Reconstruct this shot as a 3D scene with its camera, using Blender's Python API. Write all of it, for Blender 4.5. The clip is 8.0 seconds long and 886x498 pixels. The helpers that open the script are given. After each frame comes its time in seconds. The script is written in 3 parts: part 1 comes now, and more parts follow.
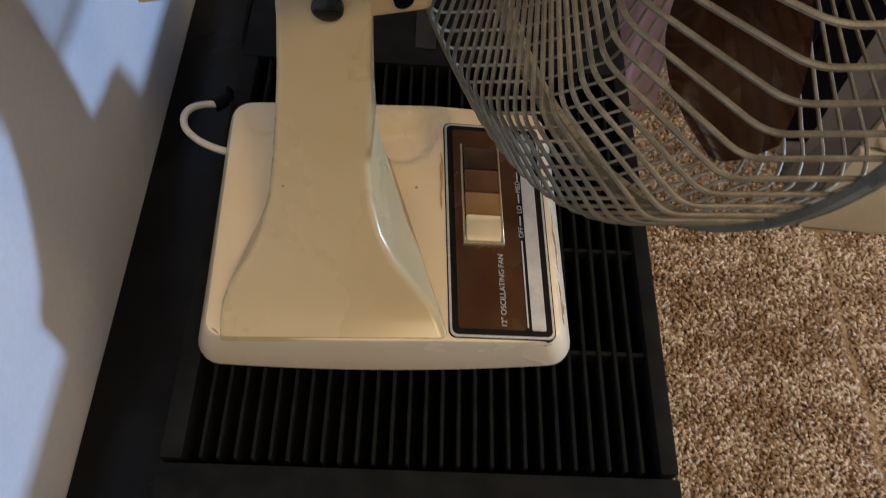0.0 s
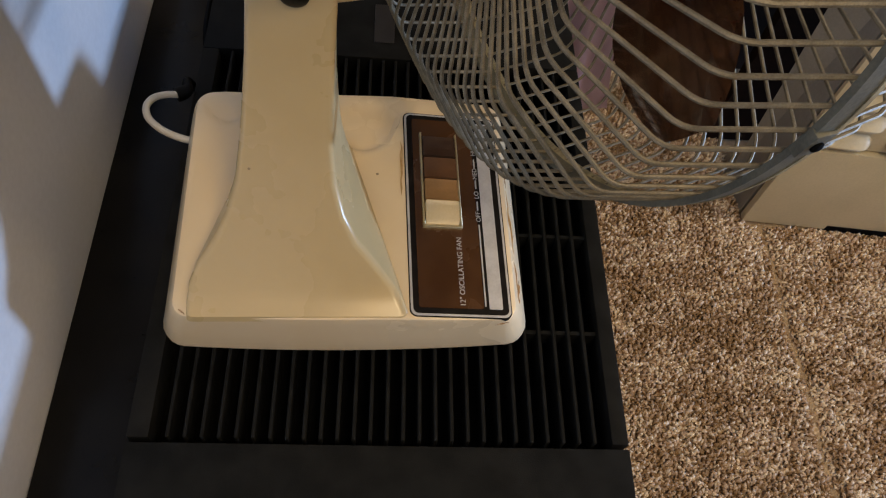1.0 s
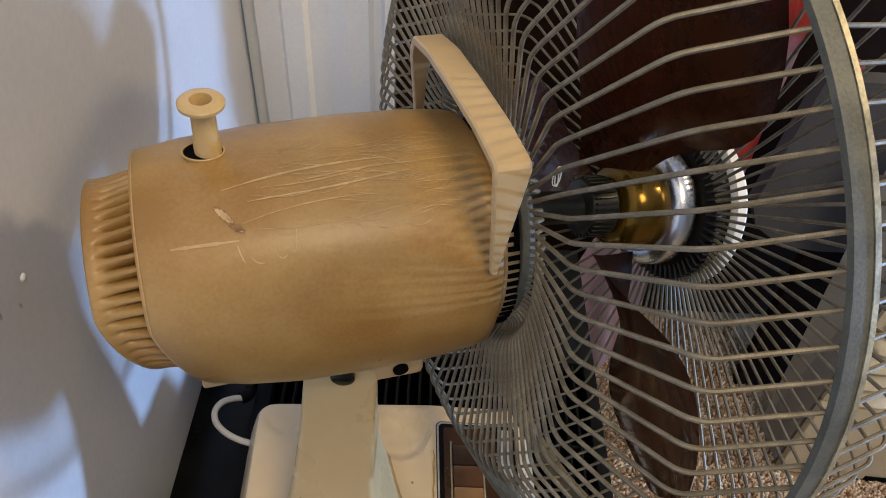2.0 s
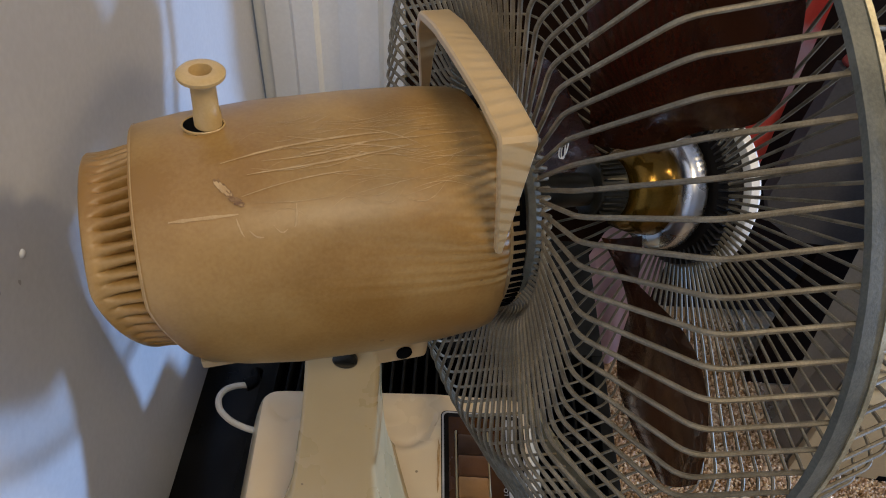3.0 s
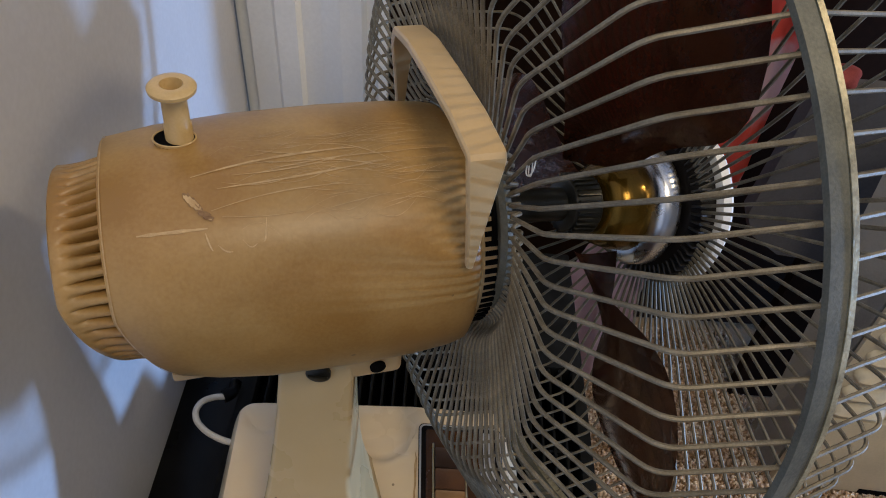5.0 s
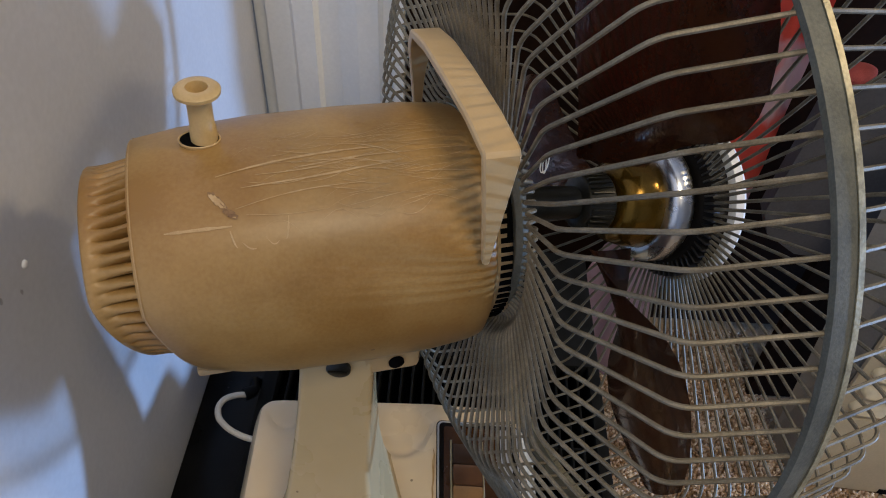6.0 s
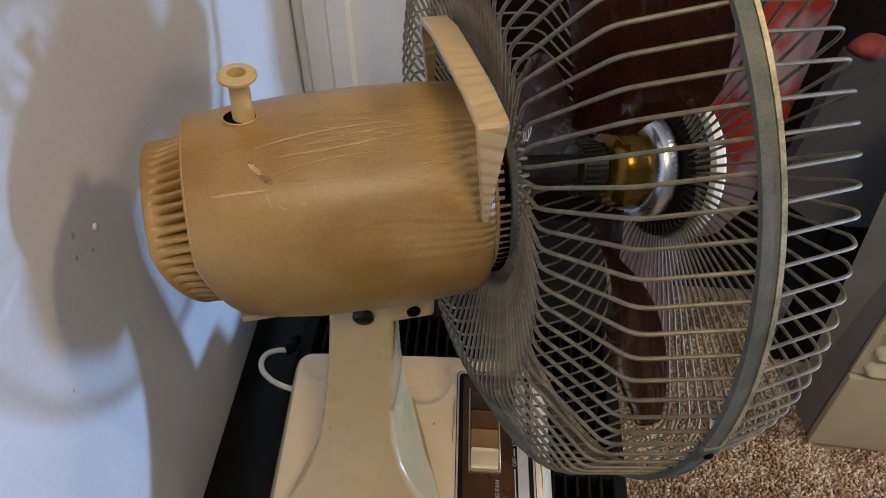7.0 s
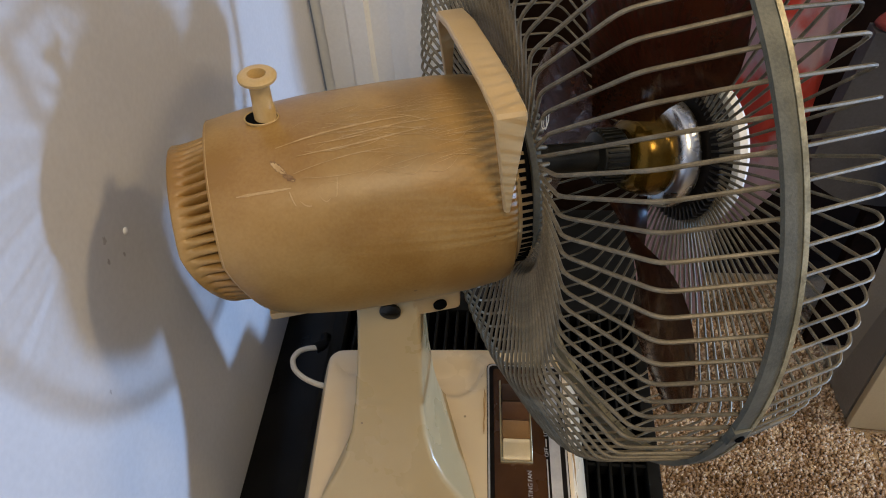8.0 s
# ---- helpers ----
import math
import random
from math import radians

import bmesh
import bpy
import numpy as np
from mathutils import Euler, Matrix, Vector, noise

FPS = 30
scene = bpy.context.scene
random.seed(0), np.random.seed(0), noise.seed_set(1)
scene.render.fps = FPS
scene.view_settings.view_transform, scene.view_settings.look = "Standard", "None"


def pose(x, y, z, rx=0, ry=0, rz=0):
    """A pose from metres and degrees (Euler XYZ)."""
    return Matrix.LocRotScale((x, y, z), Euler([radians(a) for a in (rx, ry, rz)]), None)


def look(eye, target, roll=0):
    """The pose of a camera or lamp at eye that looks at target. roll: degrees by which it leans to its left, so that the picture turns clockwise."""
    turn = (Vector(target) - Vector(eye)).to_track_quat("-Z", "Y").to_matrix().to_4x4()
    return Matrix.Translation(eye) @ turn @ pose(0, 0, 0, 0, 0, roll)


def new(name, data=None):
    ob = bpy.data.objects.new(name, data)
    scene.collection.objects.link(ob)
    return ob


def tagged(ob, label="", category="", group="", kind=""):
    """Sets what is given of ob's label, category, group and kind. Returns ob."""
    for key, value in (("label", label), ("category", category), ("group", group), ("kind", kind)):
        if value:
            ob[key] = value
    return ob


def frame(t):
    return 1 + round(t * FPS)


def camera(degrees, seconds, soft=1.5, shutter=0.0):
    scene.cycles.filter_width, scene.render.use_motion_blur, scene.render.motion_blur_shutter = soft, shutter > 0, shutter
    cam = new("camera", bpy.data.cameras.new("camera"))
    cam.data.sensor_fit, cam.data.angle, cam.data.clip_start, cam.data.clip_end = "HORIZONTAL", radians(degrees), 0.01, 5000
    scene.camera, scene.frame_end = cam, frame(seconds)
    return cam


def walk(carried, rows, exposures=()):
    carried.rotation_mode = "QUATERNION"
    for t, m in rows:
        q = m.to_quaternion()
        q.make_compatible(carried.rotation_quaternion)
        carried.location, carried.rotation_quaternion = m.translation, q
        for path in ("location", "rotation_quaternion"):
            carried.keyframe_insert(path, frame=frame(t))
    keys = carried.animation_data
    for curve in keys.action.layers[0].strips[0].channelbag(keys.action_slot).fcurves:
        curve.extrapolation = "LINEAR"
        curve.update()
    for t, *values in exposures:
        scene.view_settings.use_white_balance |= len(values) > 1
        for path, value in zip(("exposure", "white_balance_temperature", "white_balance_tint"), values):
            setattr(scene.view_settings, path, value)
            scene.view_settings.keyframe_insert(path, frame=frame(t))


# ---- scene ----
cam = camera(60.0, 8.0, soft=1.0, shutter=0.4)
PATH = [
    (0, (0.01, -0.003, 0.407), (0.085, 1.002, -1.32), 6.3),
    (0.5, (0.007, -0.015, 0.412), (0.151, 0.931, -1.344), 9.7),
    (1, (0.007, -0.022, 0.415), (0.197, 0.995, -1.297), 11.4),
    (1.2, (0.008, -0.022, 0.414), (0.214, 1.037, -1.27), 11.5),
    (1.3, (0.009, -0.023, 0.418), (0.211, 1.092, -1.229), 10.7),
    (1.4, (0.008, -0.015, 0.438), (0.195, 1.149, -1.178), 9.4),
    (1.5, (0.003, -0.012, 0.47), (0.178, 1.208, -1.105), 10.1),
    (1.7, (0.01, 0.0, 0.496), (0.12, 1.331, -0.992), 5.7),
    (1.8, (0.011, 0.002, 0.506), (0.099, 1.366, -0.954), 5.3),
    (2, (0.012, -0.003, 0.518), (0.054, 1.408, -0.898), 3.9),
    (3.5, (0.016, -0.005, 0.503), (0.025, 1.404, -0.917), 3.7),
    (4, (0.014, -0.007, 0.507), (0.046, 1.405, -0.909), 4.1),
    (4.5, (0.023, -0.002, 0.509), (0.065, 1.418, -0.899), 4.7),
    (6, (0.023, -0.01, 0.513), (0.017, 1.421, -0.884), 3.2),
    (6.5, (0.031, -0.026, 0.537), (-0.027, 1.378, -0.886), 1.4),
    (7, (0.041, -0.051, 0.543), (-0.07, 1.331, -0.898), -0.3),
    (7.5, (0.044, -0.049, 0.541), (-0.117, 1.322, -0.907), -2.4),
    (8, (0.044, -0.054, 0.543), (-0.142, 1.316, -0.902), -4.5),
]
walk(cam, [(t, look(eye, target, roll)) for t, eye, target, roll in PATH],
     [(0, 0.25, 6550, 10), (0.5, 0.28, 6800, 10), (1.3, 0.26, 6750, 10), (1.6, 0.30, 6500, 10), (2.0, 0.44, 6000, 9), (2.4, 0.36, 5900, 9),
      (3.3, 0.10, 5900, 9), (4.5, 0.10, 5800, 9), (6.0, 0.11, 5650, 9), (6.6, 0.14, 5800, 9), (7.2, 0.17, 6150, 8), (8, 0.21, 6300, 8)])

# ---- light ----
world = bpy.data.worlds.new("world")
scene.world = world
world.use_nodes = True
wbg = world.node_tree.nodes["Background"]
wsky = world.node_tree.nodes.new("ShaderNodeTexSky")
wsky.sky_type, wsky.sun_disc = "NISHITA", False
wsky.sun_elevation, wsky.sun_rotation = radians(35), radians(70)
wbg.inputs["Strength"].default_value = 0.1
world.node_tree.links.new(wsky.outputs["Color"], wbg.inputs["Color"])


def area_lamp(name, m, sx, sy, watts, color):
    d = bpy.data.lights.new(name, "AREA")
    d.shape, d.size, d.size_y, d.energy, d.color = "RECTANGLE", sx, sy, watts, color
    ob = new(name, d)
    ob.matrix_world = m
    return ob


area_lamp("window_daylight", look((3.28, 0.20, -0.17), (0, 0.25, 0.25)), 0.17, 0.17, 74, (0.38, 0.59, 1.0))
area_lamp("hall_lamp_light", look((1.40, 0.36, 1.42), (0.0, 0.24, 0.2)), 0.15, 0.15, 8.2, (1.0, 0.71, 0.36))
area_lamp("ceiling_lamp_light", look((0.52, -0.75, 1.92), (0.0, 0.3, 0.1)), 0.55, 0.55, 15, (1.0, 0.76, 0.46))


# ---- materials ----
def material(name, color, color2=None, rough=0.5, metal=0.0, scale=40.0, fine=400.0, bump=0.1, dist=0.001,
             amount=0.5, spec=0.5, trans=0.0, island=False, random_tint=0.0, specks=0.0):
    m = bpy.data.materials.new(name)
    m.use_nodes = True
    nt = m.node_tree
    n, l = nt.nodes, nt.links
    b = n["Principled BSDF"]
    tc = n.new("ShaderNodeTexCoord")
    big, small = n.new("ShaderNodeTexNoise"), n.new("ShaderNodeTexNoise")
    big.inputs["Scale"].default_value, small.inputs["Scale"].default_value = scale, fine
    big.inputs["Detail"].default_value, small.inputs["Detail"].default_value = 5, 3
    l.new(tc.outputs["Object"], big.inputs["Vector"]), l.new(tc.outputs["Object"], small.inputs["Vector"])
    ramp = n.new("ShaderNodeValToRGB")
    ramp.color_ramp.elements[0].position, ramp.color_ramp.elements[1].position = 0.35, 0.68
    ramp.color_ramp.elements[0].color = (*color, 1)
    ramp.color_ramp.elements[1].color = (*(color2 or color), 1)
    mix = n.new("ShaderNodeMath")
    mix.operation = "MULTIPLY_ADD"
    l.new(small.outputs["Fac"], mix.inputs[0])
    mix.inputs[1].default_value = amount
    l.new(big.outputs["Fac"], mix.inputs[2])
    off = n.new("ShaderNodeMath")
    off.operation = "SUBTRACT"
    l.new(mix.outputs[0], off.inputs[0])
    off.inputs[1].default_value = amount * 0.5
    l.new(off.outputs[0], ramp.inputs["Fac"])
    out = ramp.outputs["Color"]
    if island:
        geo = n.new("ShaderNodeNewGeometry")
        blend = n.new("ShaderNodeMath")
        blend.operation = "MULTIPLY_ADD"
        l.new(geo.outputs["Random Per Island"], blend.inputs[0])
        blend.inputs[1].default_value = 0.42
        l.new(off.outputs[0], blend.inputs[2])
        back = n.new("ShaderNodeMath")
        back.operation = "SUBTRACT"
        l.new(blend.outputs[0], back.inputs[0])
        back.inputs[1].default_value = 0.21
        l.new(back.outputs[0], ramp.inputs["Fac"])
    if random_tint:
        info = n.new("ShaderNodeObjectInfo")
        hsv = n.new("ShaderNodeHueSaturation")
        mr = n.new("ShaderNodeMapRange")
        mr.inputs["To Min"].default_value, mr.inputs["To Max"].default_value = 1 - random_tint, 1 + random_tint
        l.new(info.outputs["Random"], mr.inputs["Value"])
        l.new(mr.outputs["Result"], hsv.inputs["Value"])
        l.new(out, hsv.inputs["Color"])
        out = hsv.outputs["Color"]
    if specks:
        vo, gate, lim, mul, mx = n.new("ShaderNodeTexVoronoi"), n.new("ShaderNodeMath"), n.new("ShaderNodeMath"), n.new("ShaderNodeMath"), n.new("ShaderNodeMix")
        vo.inputs["Scale"].default_value = 75
        l.new(tc.outputs["Object"], vo.inputs["Vector"])
        gate.operation, lim.operation, mul.operation = "LESS_THAN", "LESS_THAN", "MULTIPLY"
        l.new(vo.outputs["Distance"], gate.inputs[0])
        gate.inputs[1].default_value = 0.075
        sep = n.new("ShaderNodeSeparateColor")
        l.new(vo.outputs["Color"], sep.inputs[0])
        l.new(sep.outputs[0], lim.inputs[0])
        lim.inputs[1].default_value = 0.16
        l.new(gate.outputs[0], mul.inputs[0]), l.new(lim.outputs[0], mul.inputs[1])
        strength = n.new("ShaderNodeMath")
        strength.operation = "MULTIPLY"
        l.new(mul.outputs[0], strength.inputs[0])
        strength.inputs[1].default_value = specks
        mx.data_type = "RGBA"
        l.new(strength.outputs[0], mx.inputs["Factor"])
        l.new(out, mx.inputs[6])
        mx.inputs[7].default_value = (0.07, 0.035, 0.015, 1)
        out = mx.outputs[2]
    l.new(out, b.inputs["Base Color"])
    b.inputs["Metallic"].default_value = metal
    b.inputs["Specular IOR Level"].default_value = spec
    b.inputs["Transmission Weight"].default_value = trans
    rr = n.new("ShaderNodeMapRange")
    rr.inputs["To Min"].default_value, rr.inputs["To Max"].default_value = max(0.02, rough - 0.1), min(1, rough + 0.1)
    l.new(big.outputs["Fac"], rr.inputs["Value"])
    l.new(rr.outputs["Result"], b.inputs["Roughness"])
    if bump:
        bp = n.new("ShaderNodeBump")
        bp.inputs["Strength"].default_value, bp.inputs["Distance"].default_value = bump, dist
        l.new(small.outputs["Fac"], bp.inputs["Height"])
        l.new(bp.outputs["Normal"], b.inputs["Normal"])
    return m


# Post's cream: yellowed, and darkened to hold the head's shade; base stays lighter.
M_CREAM = material("yellowed_shaded_cream_plastic", (0.53, 0.395, 0.190), (0.57, 0.435, 0.225), 0.27, scale=14, fine=900, bump=0.015, specks=0.6, amount=0.1)
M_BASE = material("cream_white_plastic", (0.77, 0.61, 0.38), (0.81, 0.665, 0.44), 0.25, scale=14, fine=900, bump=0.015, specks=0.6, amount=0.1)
M_TAN = material("yellowed_tan_plastic", (0.285, 0.153, 0.037), (0.405, 0.250, 0.080), 0.38, scale=20, fine=600, bump=0.045, specks=0.5, amount=0.28, spec=0.45)
M_TANLIGHT = material("tan_plastic_handle", (0.52, 0.36, 0.165), (0.60, 0.43, 0.215), 0.4, scale=30, fine=700, bump=0.03, amount=0.15)
M_KNOB = material("amber_tan_plastic", (0.50, 0.34, 0.13), (0.57, 0.40, 0.17), 0.3, scale=40, fine=700, bump=0.03)
M_LEDGE = material("glossy_black_plastic", (0.003, 0.003, 0.003), (0.006, 0.006, 0.006), 0.3, scale=30, fine=900, bump=0.04, spec=0.14)
M_BODY = material("dark_body_plastic", (0.002, 0.002, 0.0022), (0.005, 0.005, 0.0055), 0.55, scale=40, fine=900, bump=0.1, spec=0.1)
M_SCRATCH = material("scratch_pale_plastic", (0.43, 0.275, 0.11), (0.53, 0.365, 0.17), 0.55, scale=200, fine=2000, bump=0.2)
M_NICK = material("nick_dark_edge", (0.16, 0.08, 0.03), (0.30, 0.18, 0.07), 0.7, scale=300, fine=2000, bump=0.3)
M_BLACK = material("black_plastic", (0.0075, 0.008, 0.0078), (0.0135, 0.014, 0.0138), 0.6, scale=60, fine=1500, bump=0.15, spec=0.05)
# Near-black that paints the shade in holes and recesses; also on pins.
M_DARKIN = material("shade_and_pin_black", (0.002, 0.002, 0.002), (0.005, 0.005, 0.005), 0.9, scale=60, fine=500, spec=0.05)
M_WIRE = material("dulled_wire", (0.125, 0.104, 0.064), (0.24, 0.205, 0.135), 0.5, metal=0.3, scale=120, fine=1500, bump=0.15, random_tint=0.15)
M_RIM = material("grey_rim_metal", (0.080, 0.082, 0.064), (0.145, 0.142, 0.106), 0.55, metal=0.2, scale=60, fine=900, bump=0.15)
M_RING = material("olive_grey_metal", (0.085, 0.078, 0.048), (0.15, 0.138, 0.09), 0.55, metal=0.1, scale=90, fine=900, bump=0.15)
M_BRASSEDGE = material("worn_brassy_edge", (0.24, 0.21, 0.12), (0.46, 0.40, 0.24), 0.42, metal=0.4, scale=120, fine=900, bump=0.2)
M_CHROME = material("chrome", (0.75, 0.75, 0.74), (0.82, 0.82, 0.80), 0.27, metal=1.0, scale=60, fine=900, bump=0.02)
M_GOLD = material("amber_hub", (0.11, 0.058, 0.004), (0.17, 0.095, 0.009), 0.18, metal=0.75, scale=60, fine=900, bump=0.02)
M_STEEL = material("dark_steel", (0.016, 0.016, 0.012), (0.032, 0.031, 0.024), 0.35, metal=0.5, scale=90, fine=900, bump=0.1)
M_BLADE = material("smoky_brown_plastic", (0.052, 0.016, 0.0065), (0.074, 0.023, 0.009), 0.12, scale=30, fine=600, bump=0.0, trans=0.3, spec=0.05)
M_PANEL = material("brown_panel", (0.052, 0.0215, 0.007), (0.080, 0.035, 0.012), 0.26, scale=30, fine=2500, bump=0.05)
M_SILVER = material("silver_print", (0.50, 0.50, 0.50), (0.60, 0.60, 0.60), 0.45, metal=0.3, scale=90, fine=900, bump=0.02)
M_INK = material("black_print", (0.006, 0.005, 0.004), (0.011, 0.009, 0.008), 0.6, scale=90, fine=900, bump=0.0, spec=0.12)
M_GILT = material("gilt_trim", (0.52, 0.43, 0.24), (0.62, 0.52, 0.30), 0.35, metal=0.6, scale=90, fine=900, bump=0.02)
M_KEY1 = material("dark_brown_key", (0.045, 0.024, 0.014), (0.06, 0.032, 0.018), 0.32, scale=60, fine=900, bump=0.02)
M_KEY2 = material("brown_key", (0.12, 0.055, 0.022), (0.15, 0.07, 0.03), 0.32, scale=60, fine=900, bump=0.02)
M_KEY3 = material("caramel_key", (0.32, 0.17, 0.06), (0.37, 0.20, 0.075), 0.32, scale=60, fine=900, bump=0.02)
M_KEY4 = material("cream_key", (0.68, 0.54, 0.30), (0.74, 0.60, 0.36), 0.32, scale=60, fine=900, bump=0.02)
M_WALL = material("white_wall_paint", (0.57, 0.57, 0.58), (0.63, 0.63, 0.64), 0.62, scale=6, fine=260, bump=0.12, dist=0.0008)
M_TRIM = material("white_gloss_paint", (0.80, 0.80, 0.77), (0.87, 0.87, 0.84), 0.42, scale=8, fine=300, bump=0.06)
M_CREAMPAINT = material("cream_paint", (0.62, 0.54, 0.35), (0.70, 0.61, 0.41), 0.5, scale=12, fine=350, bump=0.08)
M_GREY = material("grey_paint", (0.070, 0.068, 0.070), (0.095, 0.092, 0.093), 0.7, scale=12, fine=350, bump=0.08, spec=0.15)
# Cabinet's cream greyed: the shade on its side sits in this colour.
M_SIDE = material("shaded_side_paint", (0.26, 0.245, 0.205), (0.32, 0.30, 0.255), 0.6, scale=12, fine=350, bump=0.08)
# Wood darkened so that its colour holds the background's shade.
M_WOOD = material("shade_darkened_wood", (0.009, 0.0045, 0.0025), (0.018, 0.008, 0.004), 0.8, scale=10, fine=120, bump=0.1, spec=0.08)
M_CLOTH = material("red_mottled_cloth", (0.66, 0.080, 0.055), (0.62, 0.45, 0.52), 0.85, scale=14, fine=700, bump=0.4, amount=0.2)


def banded(m, low, high, stops):
    """Broad uneven printed bands of the two colours up the cloth."""
    n, l = m.node_tree.nodes, m.node_tree.links
    ramp = next(q for q in n if q.type == "VALTORGB").color_ramp
    red, pale = tuple(ramp.elements[0].color), tuple(ramp.elements[1].color)
    sep, span, wob, add = n.new("ShaderNodeSeparateXYZ"), n.new("ShaderNodeMapRange"), n.new("ShaderNodeTexNoise"), n.new("ShaderNodeMath")
    coord = next(q for q in n if q.type == "TEX_COORD").outputs["Object"]
    l.new(coord, sep.inputs[0]), l.new(coord, wob.inputs["Vector"])
    wob.inputs["Scale"].default_value, wob.inputs["Detail"].default_value = 22.0, 5.0
    span.inputs["From Min"].default_value, span.inputs["From Max"].default_value = low, high
    l.new(sep.outputs["Z"], span.inputs["Value"])
    add.operation = "MULTIPLY_ADD"
    l.new(wob.outputs["Fac"], add.inputs[0])
    add.inputs[1].default_value = 0.16
    l.new(span.outputs["Result"], add.inputs[2])
    ramp.elements[0].position, ramp.elements[0].color = 0.0, pale
    ramp.elements[1].position, ramp.elements[1].color = 1.0, red
    for z, is_red in stops:
        e = ramp.elements.new((z - low) / (high - low) + 0.08)
        e.color = red if is_red else pale
    l.new(add.outputs[0], next(q for q in n if q.type == "VALTORGB").inputs["Fac"])


banded(M_CLOTH, -0.40, 0.30, ((-0.065, 0), (-0.045, 1), (0.035, 1), (0.060, 0), (0.100, 0), (0.125, 1)))
M_DULLRED = material("dull_red_cloth", (0.17, 0.025, 0.02), (0.27, 0.05, 0.04), 0.9, scale=60, fine=900, bump=0.4)
M_CARPET = material("carpet_backing", (0.36, 0.26, 0.16), (0.48, 0.37, 0.24), 0.95, scale=60, fine=500, bump=0.6, dist=0.004)
M_PILE = material("carpet_pile", (0.27, 0.17, 0.085), (0.72, 0.60, 0.45), 0.95, scale=16, fine=110, bump=0.0, island=True)
pile_ramp = next(q for q in M_PILE.node_tree.nodes if q.type == "VALTORGB").color_ramp
pile_mid = pile_ramp.elements.new(0.53)
pile_mid.color = (0.50, 0.365, 0.265, 1)
M_CORD = material("white_cord", (0.60, 0.56, 0.47), (0.68, 0.64, 0.55), 0.45, scale=60, fine=900, bump=0.03)
M_PLATE = material("dark_grey_plate", (0.010, 0.009, 0.008), (0.017, 0.015, 0.013), 0.5, scale=60, fine=900, bump=0.05)
# For the unseen walls; tone set by how much light they bounce back.
M_FARWALL = material("bounce_wall_paint", (0.44, 0.44, 0.46), (0.50, 0.50, 0.52), 0.7, scale=6, fine=260, bump=0.12, dist=0.0008)

# ---- building helpers ----
WORLD = {}


def mesh_of(name, bm, mat, smooth=True, angle=40):
    me = bpy.data.meshes.new(name)
    bmesh.ops.recalc_face_normals(bm, faces=bm.faces[:])
    if smooth:
        for e in bm.edges:
            e.smooth = len(e.link_faces) == 2 and e.calc_face_angle(0) < radians(angle)
        for f in bm.faces:
            f.smooth = True
    bm.to_mesh(me)
    bm.free()
    me.materials.append(mat)
    return me


def thing(name, data, m, label, category, kind="", group=""):
    ob = new(name, data)
    ob.matrix_world = m
    WORLD[ob] = m.copy()
    return tagged(ob, label, category, group, kind)


def part(name, bm, mat, parent, label="", m=None, smooth=True, angle=40):
    """One mesh under a thing or a part; m is its pose in the world."""
    me = bm if isinstance(bm, bpy.types.Mesh) else mesh_of(name, bm, mat, smooth, angle)
    ob = new(name, me)
    m = WORLD[parent] if m is None else m
    ob.parent = parent
    ob.matrix_basis = WORLD[parent].inverted() @ m
    WORLD[ob] = m.copy()
    return tagged(ob, label)


def box(x0, x1, y0, y1, z0, z1, bevel=0.0, seg=2, bm=None):
    bm = bm or bmesh.new()
    r = bmesh.ops.create_cube(bm, size=1.0)
    vs = r["verts"]
    for v in vs:
        v.co = Vector(((x0 + x1) / 2 + v.co.x * (x1 - x0), (y0 + y1) / 2 + v.co.y * (y1 - y0), (z0 + z1) / 2 + v.co.z * (z1 - z0)))
    if bevel:
        es = list({e for v in vs for e in v.link_edges})
        bmesh.ops.bevel(bm, geom=es, offset=bevel, segments=seg, affect="EDGES", profile=0.6)
    return bm


def loft(rings, bm=None, cap0=True, cap1=True, closed=False):
    """Skin through rings of equally many points."""
    bm = bm or bmesh.new()
    vr = [[bm.verts.new(p) for p in ring] for ring in rings]
    pairs = list(zip(vr[:-1], vr[1:])) + ([(vr[-1], vr[0])] if closed else [])
    for a, b in pairs:
        n = len(a)
        for i in range(n):
            bm.faces.new((a[i], a[(i + 1) % n], b[(i + 1) % n], b[i]))
    if cap0 and not closed:
        bm.faces.new(vr[0])
    if cap1 and not closed:
        bm.faces.new(vr[-1])
    return bm


def tube(path, r, n=8, bm=None, closed=False):
    """A round bar along a path of points."""
    path = [Vector(p) for p in path]
    rings = []
    up = None
    k = len(path)
    for i, p in enumerate(path):
        a = path[(i - 1) % k] if closed or i else p
        b = path[(i + 1) % k] if closed or i < k - 1 else p
        d = (b - a).normalized()
        if up is None:
            up = Vector((0, 0, 1)) if abs(d.z) < 0.9 else Vector((0, 1, 0))
        s = d.cross(up).normalized()
        up = s.cross(d).normalized()
        rr = r(i / (k - 1)) if callable(r) else r
        rings.append([p + rr * (math.cos(2 * math.pi * j / n) * s + math.sin(2 * math.pi * j / n) * up) for j in range(n)])
    return loft(rings, bm, closed=closed)


def turned(profile, n=48, bm=None, cap0=True, cap1=True):
    """A form turned about the x axis from pairs of (x, radius)."""
    rings = [[(x, r * math.cos(2 * math.pi * j / n), r * math.sin(2 * math.pi * j / n)) for j in range(n)] for x, r in profile]
    return loft(rings, bm, cap0, cap1)


